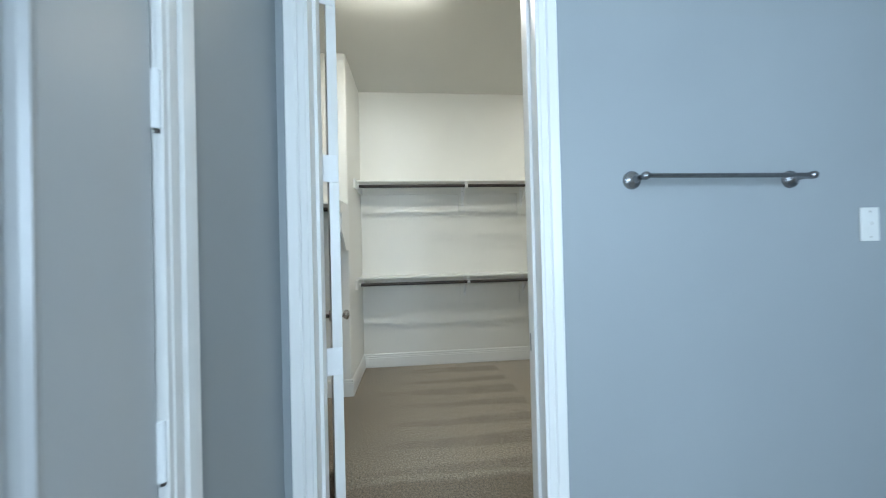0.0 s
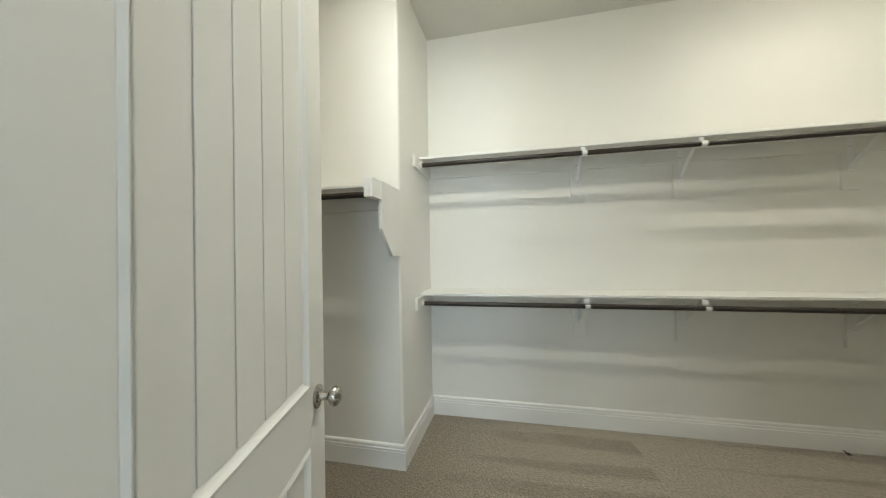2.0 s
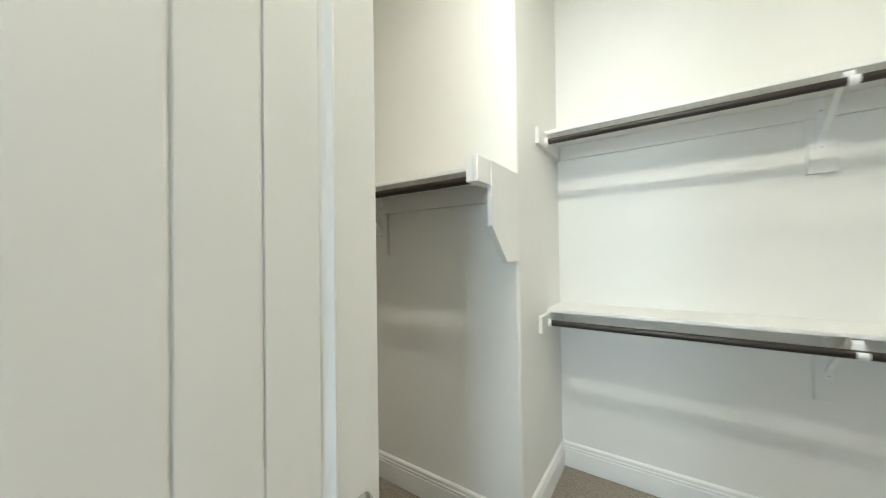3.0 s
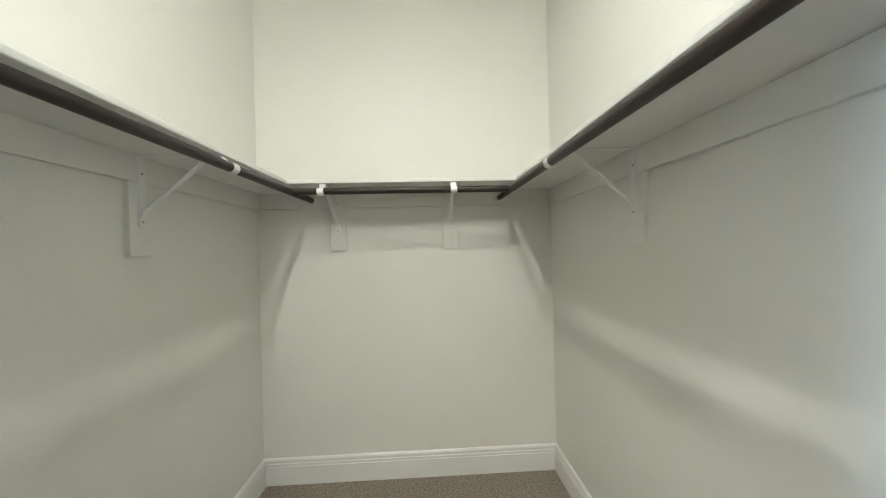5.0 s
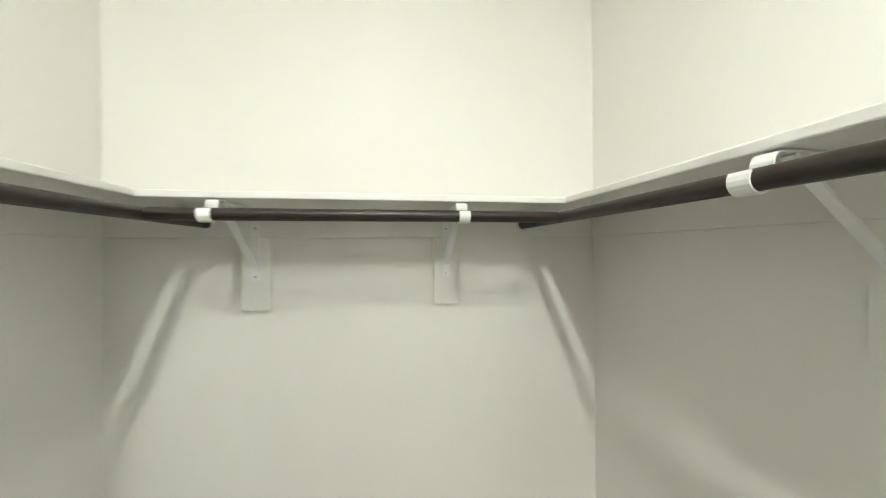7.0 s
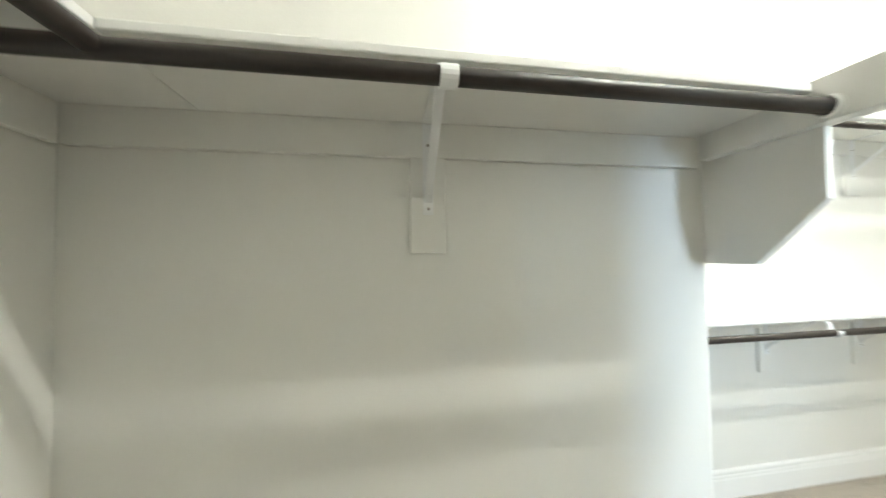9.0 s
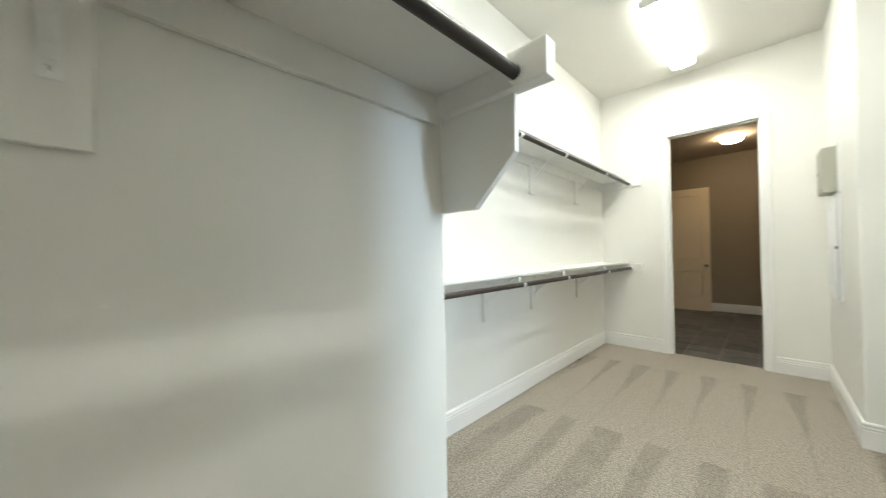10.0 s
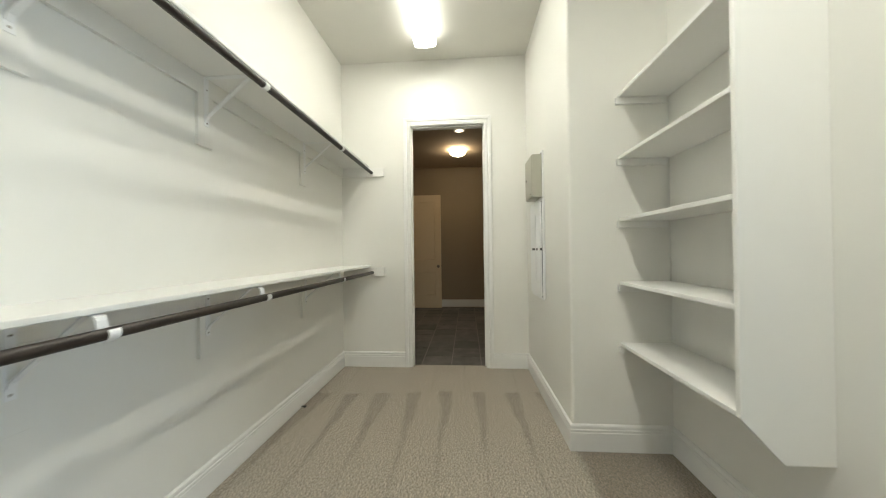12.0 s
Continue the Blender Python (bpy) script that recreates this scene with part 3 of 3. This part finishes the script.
def strip(bm, path, w, t):
    """A flat bar w wide (along x) and t thick that follows path, a list of (y, z)."""
    n = len(path)
    rows = []
    for i, (y, z) in enumerate(path):
        a = Vector(path[max(i - 1, 0)])
        b = Vector(path[min(i + 1, n - 1)])
        d = (b - a).normalized()
        nx, ny = -d.y * t / 2, d.x * t / 2
        rows.append([bm.verts.new((s * w / 2, y + k * nx, z + k * ny)) for s, k in ((-1, -1), (1, -1), (1, 1), (-1, 1))])
    for p, q in zip(rows, rows[1:]):
        for i in range(4):
            j = (i + 1) % 4
            bm.faces.new((p[i], p[j], q[j], q[i]))
    bm.faces.new(rows[0][::-1]), bm.faces.new(rows[-1])
    return bm


def bracket(drop):
    """A shelf-and-rod bracket: wall at y = 0, arm towards -y, underside of the shelf at z = 0."""
    ob = thing("shelf_bracket", "white metal shelf and rod bracket on a wooden block", "bracket", group="shelf brackets")
    part("mounting_block", box(nb(), -0.045, 0.045, -T, 0.0, -0.333, -CH - 0.0005, 0.002), WALL, ob)
    part("wall_leg", strip(nb(), [(-T - 0.0015, -0.235), (-T - 0.0015, -0.003)], 0.026, 0.003), METALW, ob)
    part("arm", strip(nb(), [(-T, -0.0025), (-0.255, -0.0025), (-0.272, -0.0035)], 0.028, 0.003), METALW, ob)
    part("brace", strip(nb(), [(-T - 0.004, -0.205), (-T - 0.012, -0.185), (-0.225, -0.022), (-0.245, -0.0055)], 0.019, 0.005), METALW, ob)
    c = (-ROD, -drop)
    r = 0.0188
    pts = [(-0.270, -0.0040), (-0.281, -0.0055), (-0.287, -0.010), (-0.290, -0.018), (-0.2915, -0.032)] + [(c[0] + r * math.cos(radians(a)), c[1] + r * math.sin(radians(a))) for a in range(20, -221, -20)]
    part("hook", strip(nb(), pts, 0.030, 0.003), METALW, ob)
    for z in (-0.06, -0.22):
        part("screw", cyl(nb(), (0, -T - 0.003, z), (0, -T - 0.0055, z), 0.0038, 10), NICKEL, ob, "small metal screw head")
    return ob


long_spots = [pose(x, YL, top - T) for top in (Z1, Z2) for x in (1.125, 1.800, 2.745)]
alcove_spots = [pose(-0.847, YA, Z3 - T), pose(-0.877, YW, Z3 - T, 0, 0, 180), pose(XB, -0.605, Z3 - T, 0, 0, 90), pose(XB, -1.246, Z3 - T, 0, 0, 90)]
for drop, spots in ((DROPL, long_spots), (DROP, alcove_spots)):
    first = bracket(drop)
    first.matrix_world = spots[0]
    for m in spots[1:]:
        copy_thing(first, m)

for top, word in ((Z1, "lower"), (Z2, "upper")):
    zb = top - T
    shelf("closet_shelf", "long white %s closet shelf on wall cleats" % word, -0.004, XE - 0.002, YL - SD, YL - 0.002, top,
          ((0.015, XE - 0.021, YL - T, YL - 0.001, zb - CH, zb), (-0.005, 0.014, 0.262, YL - 0.001, zb - CH, zb), (XE - 0.020, XE - 0.001, 0.262, YL - 0.001, zb - CH, zb)))
    rod("dark espresso wooden rod under the %s shelf" % word, (0.014, YL - ROD, zb - DROPL), (XE - 0.020, YL - ROD, zb - DROPL))
zb = Z3 - T
SX = -0.021         # where the alcove's side shelf ends
shelf("closet_shelf", "white alcove shelf along the back wall", XB + 0.002, XB + SD, YW + 0.002, YA - 0.002, Z3,
      ((XB + 0.001, XB + T, YW + 0.02, YA - 0.02, zb - CH, zb),))
shelf("closet_shelf", "white alcove shelf with a shaped end panel", XB + SD + 0.001, SX - 0.031, YA - SD, YA - 0.002, Z3,
      ((XB + T + 0.001, SX - 0.031, YA - T, YA - 0.001, zb - CH, zb),))
shelf("closet_shelf", "white alcove shelf behind the open door", XB + SD + 0.001, -0.151, YW + 0.002, YW + SD, Z3,
      ((XB + T + 0.001, -0.151, YW + 0.001, YW + T, zb - CH, zb),))
ry = YA - ROD
rod("dark espresso wooden rod along the alcove side", (XB + 0.022, ry, zb - DROP), (SX - 0.031, ry, zb - DROP))
rod("dark espresso wooden rod behind the open door", (XB + 0.022, YW + ROD, zb - DROP), (-0.151, YW + ROD, zb - DROP))
rod("short dark espresso rod across the alcove back", (XB + ROD, YW + ROD + 0.016, zb - DROP), (XB + ROD, ry - 0.016, zb - DROP), (False, False))


def end_panel(x, wall_y, s):
    """The shaped board that carries a shelf's open end, with the block for the rod on its inner side."""
    ob = thing("shelf_end_panel", "white shaped shelf end panel carrying a rod block", "bracket", (x, wall_y, 0), "shelf end panels")
    part("side_board", prism(nb(), [(0, 1.290), (-s * 0.138, 1.290), (-s * 0.280, 1.434), (-s * 0.280, Z3 + 0.008), (0, Z3 + 0.008)], "x", 0.0, 0.02), SHELF, ob)
    y = sorted((-s * 0.02, -s * 0.390))
    bm = box(nb(), -0.030, -0.0005, y[0], y[1], zb - 0.070, Z3 + 0.006, 0.002)
    tip = sorted((-s * 0.2815, -s * 0.390))
    box(bm, 0.0, 0.018, tip[0], tip[1], zb - 0.070, Z3 + 0.006, 0.002)
    part("rod_block", bm, SHELF, ob)
    return ob


end_panel(SX, YA - 0.002, 1)
end_panel(-0.12, YW + 0.002, -1)

# ---- open shelf unit beside the corridor ----
PX, PF = 1.460, -1.421
unit = thing("shelf_unit", "white five-shelf unit with a side panel between walls", "shelf unit", (PX, YW, 0))
part("side_panel", prism(nb(), [(0.001, 0.456), (-1.551 - YW, 0.456), (PF - YW, 0.600), (PF - YW, 2.035), (0.001, 2.035)], "x", -0.019, 0.0), SHELF, unit)
for z in (0.616, 0.963, 1.323, 1.676, 2.024):
    part("shelf_board", box(nb(), 0.001, XC - PX - 0.002, 0.001, PF - YW, z - T, z, 0.003), SHELF, unit)
    part("end_cleat", box(nb(), XC - PX - 0.020, XC - PX - 0.001, 0.02, PF - YW + 0.012, z - T - 0.038, z - T - 0.0005, 0.002), SHELF, unit)


# ---- wall plates ----
def plate(name, label, x, z, facing, y, gang):
    """A switch or outlet plate on a wall; facing +1 looks to +y."""
    ob = thing(name, label, name.replace("_", " "), (x, y, z))
    def fx(b):
        bm = nb()
        y0, y1 = sorted((b[2] * facing, b[3] * facing))
        return box(bm, b[0], b[1], y0, y1, b[4], b[5], b[6])
    part("cover_plate", fx((-0.039, 0.039, 0.0005, 0.006, -0.063, 0.063, 0.0025)), PLAST, ob)
    if gang == "switch":
        part("toggle_frame", fx((-0.0055, 0.0055, 0.006, 0.0066, -0.013, 0.013, 0.0002)), PLAST, ob)
        part("toggle", fx((-0.004, 0.004, 0.0066, 0.016, -0.001, 0.009, 0.0012)), PLAST, ob)
    else:
        for dz in (-0.0195, 0.0195):
            r = part("receptacle", fx((-0.0165, 0.0165, 0.006, 0.0075, dz - 0.014, dz + 0.014, 0.0007)), PLAST, ob)
            for dx in (-0.0065, 0.0065):
                part("slot", fx((dx - 0.0012, dx + 0.0012, 0.0075, 0.0079, dz - 0.002, dz + 0.006, 0.0)), SLOT, r)
            part("ground_hole", fx((-0.002, 0.002, 0.0075, 0.0079, dz - 0.010, dz - 0.006, 0.0)), SLOT, r)
    for dz in ((-0.047, 0.047) if gang == "switch" else (0.0,)):
        part("screw", fx((-0.003, 0.003, 0.006, 0.0068, dz - 0.003, dz + 0.003, 0.0003)), NICKEL, ob)
    return ob


plate("light_switch", "white toggle light switch on the closet wall", 1.152, 1.364, 1, YW, "switch")
plate("power_outlet", "white double power outlet below the switch", 1.152, 1.111, 1, YW, "outlet")
plate("light_switch", "white toggle light switch on the grey wall", 2.274, 1.323, -1, YB, "switch")

# ---- panels on the corridor wall ----
bx = thing("alarm_box", "beige metal alarm box mounted on the wall", "alarm box", (2.88, YC, 1.555))
# dark plate drawn as the shadowed gap at the box's near side and top
part("shadow_gap_plate", box(nb(), -0.012, 0.263, 0.0005, 0.010, 0.012, 0.345), DARKM, bx)
part("cutout_rim", box(nb(), -0.022, -0.0125, 0.0005, 0.013, -0.005, 0.355, 0.003), METALW, bx, "white rough edge of the wall cut-out")
part("cutout_rim", box(nb(), -0.012, 0.27, 0.0005, 0.013, 0.346, 0.356, 0.003), METALW, bx)
part("body", box(nb(), 0.0, 0.275, 0.010, 0.078, 0.0, 0.33, 0.003), BOXP, bx)
part("lid", box(nb(), 0.004, 0.271, 0.078, 0.086, 0.004, 0.326, 0.003), BOXP, bx)
part("lock", cyl(nb(), (0.225, 0.086, 0.165), (0.225, 0.090, 0.165), 0.009, 16), DARKM, bx, "dark round lock")
part("lock", cyl(nb(), (0.06, 0.086, 0.03), (0.06, 0.089, 0.03), 0.005, 12), DARKM, bx)
mp_ = thing("media_panel", "white wall panel with two hinged covers", "wall panel", (2.83, YC, 0.766))
part("shadow_gap_plate", box(nb(), 0.008, 0.412, 0.0005, 0.008, 0.008, 0.767), METALW, mp_)
part("flange", box(nb(), 0.0, 0.42, 0.008, 0.020, 0.0, 0.775, 0.004), METALW, mp_)
part("seam", box(nb(), 0.016, 0.40, 0.0195, 0.0205, 0.02, 0.755), SLOT, mp_, "dark seam round the covers")
part("cover", box(nb(), 0.022, 0.394, 0.021, 0.034, 0.026, 0.378, 0.004), METALW, mp_)
part("cover", box(nb(), 0.022, 0.394, 0.021, 0.034, 0.396, 0.748, 0.004), METALW, mp_)
part("raised_rib", box(nb(), 0.17, 0.19, 0.034, 0.040, 0.12, 0.66, 0.003), METALW, mp_)
part("latch", box(nb(), 0.030, 0.075, 0.034, 0.044, 0.365, 0.410, 0.003), METALW, mp_)

# ---- lamps that show ----
def ceiling_light(label, x0, x1, y, lens, sides):
    """A wraparound fluorescent fixture along x: housing, folded diffuser, tube strip and end caps."""
    ob = thing("ceiling_light", label, "ceiling light", (x0, y, H), "fluorescent ceiling lights")
    n, hw = x1 - x0, 0.098
    part("housing", box(nb(), 0, n, -hw * 0.8, hw * 0.8, -0.03, -0.0005, 0.002), FRAME, ob)
    prof = [(-hw, -0.030)] + [(-hw * math.copysign(abs(math.cos(radians(a))) ** 0.45, math.cos(radians(a))), -0.040 - 0.048 * math.sin(radians(a)) ** 0.45) for a in range(0, 181, 12)] + [(hw, -0.030)]
    part("diffuser", prism(nb(), prof, "x", 0.012, n - 0.012), sides, ob, "glowing white diffuser")
    part("tube_lens", box(nb(), 0.02, n - 0.02, -0.016, 0.016, -0.0915, -0.0885, 0.0008), lens, ob, "bright strip over the tube")
    for c0, c1 in ((0.0, 0.012), (n - 0.012, n)):
        part("end_cap", prism(nb(), prof, "x", c0, c1), FRAME, ob)
    return ob


ceiling_light("lit white fluorescent wraparound ceiling light", 2.00, 3.22, -0.21, GLOW_T, GLOW_W)
ceiling_light("short lit wraparound ceiling light over the entry", 0.06, 0.74, -0.87, GLOW_T2, GLOW_W2)

dm = thing("dome_light", "lit dome ceiling light with warm glass", "ceiling light", (5.87, -0.42, UH))
part("base", cyl(nb(), (0, 0, -0.025), (0, 0, -0.0005), 0.125, 32), NICKEL, dm, "metal base ring", smooth=True)
part("glass_bowl", lathe(nb(), ((0.135, -0.026), (0.14, -0.035), (0.13, -0.065), (0.10, -0.092), (0.05, -0.106), (0.0, -0.109)), seg=32), GLOW_D, dm, "glowing frosted glass bowl", smooth=True)
rc = thing("recessed_light", "small round recessed ceiling light", "ceiling light", (4.98, -0.47, UH))
part("trim_ring", lathe(nb(), ((0.06, -0.001), (0.085, -0.001), (0.085, -0.006), (0.06, -0.010), (0.06, -0.001)), seg=28), FRAME, rc, smooth=True)
part("lens", cyl(nb(), (0, 0, -0.007), (0, 0, -0.001), 0.06, 28), GLOW_R, rc, "glowing frosted lens")

# ---- towel bar ----
tb = thing("towel_bar", "brushed chrome towel bar on the grey wall", "towel bar", (1.338, YB, 1.493))
TL = 0.613
for i, x in enumerate((0.0, TL)):
    m = Matrix.Translation((x, 0, 0)) @ Matrix.Rotation(radians(90), 4, "X")
    ps = part("post", lathe(nb(), ((0.0, 0.0005), (0.032, 0.0005), (0.0325, 0.004), (0.029, 0.008), (0.0285, 0.011), (0.024, 0.014), (0.016, 0.017), (0.010, 0.024), (0.0085, 0.040), (0.0095, 0.058), (0.0125, 0.064), (0.014, 0.072), (0.0125, 0.080), (0.006, 0.085), (0.0, 0.086)), m), CHROME, tb, smooth=True)
part("bar", cyl(nb(), (0.0, -0.072, 0.0), (TL, -0.072, 0.0), 0.008, 20), CHROME, tb, smooth=True)

# ---- slate tiles of the utility floor ----
def tile_mesh(w, d):
    return mesh("tile", box(nb(), -w / 2 + 0.005, w / 2 - 0.005, -d / 2 + 0.005, d / 2 - 0.005, -0.0085, 0.0, 0.0012), TILE)


TW, TD = 0.305, 0.305
tm = tile_mesh(TD, TW)
x = XE + 0.06 + TD / 2
while x - TD / 2 < UX - 0.02:
    yy = -1.30 + TW / 2
    while yy < 1.2:
        ob = new("tile", tm)
        ob.parent = floor_u
        ob.location = (x, yy, -0.0095)
        yy += TW
    x += TD

# ---- a stub of cable at the foot of the long wall ----
cb = thing("cable_stub", "short dark cable end at the baseboard", "cable", (2.67, YL - 0.017, 0.0))
part("cable", cyl(nb(), (0, 0.0, 0.012), (0.004, -0.022, 0.008), 0.0045, 10), SLOT, cb, smooth=True)
part("plug", box(nb(), -0.004, 0.012, -0.034, -0.022, 0.001, 0.014, 0.002), SLOT, cb)
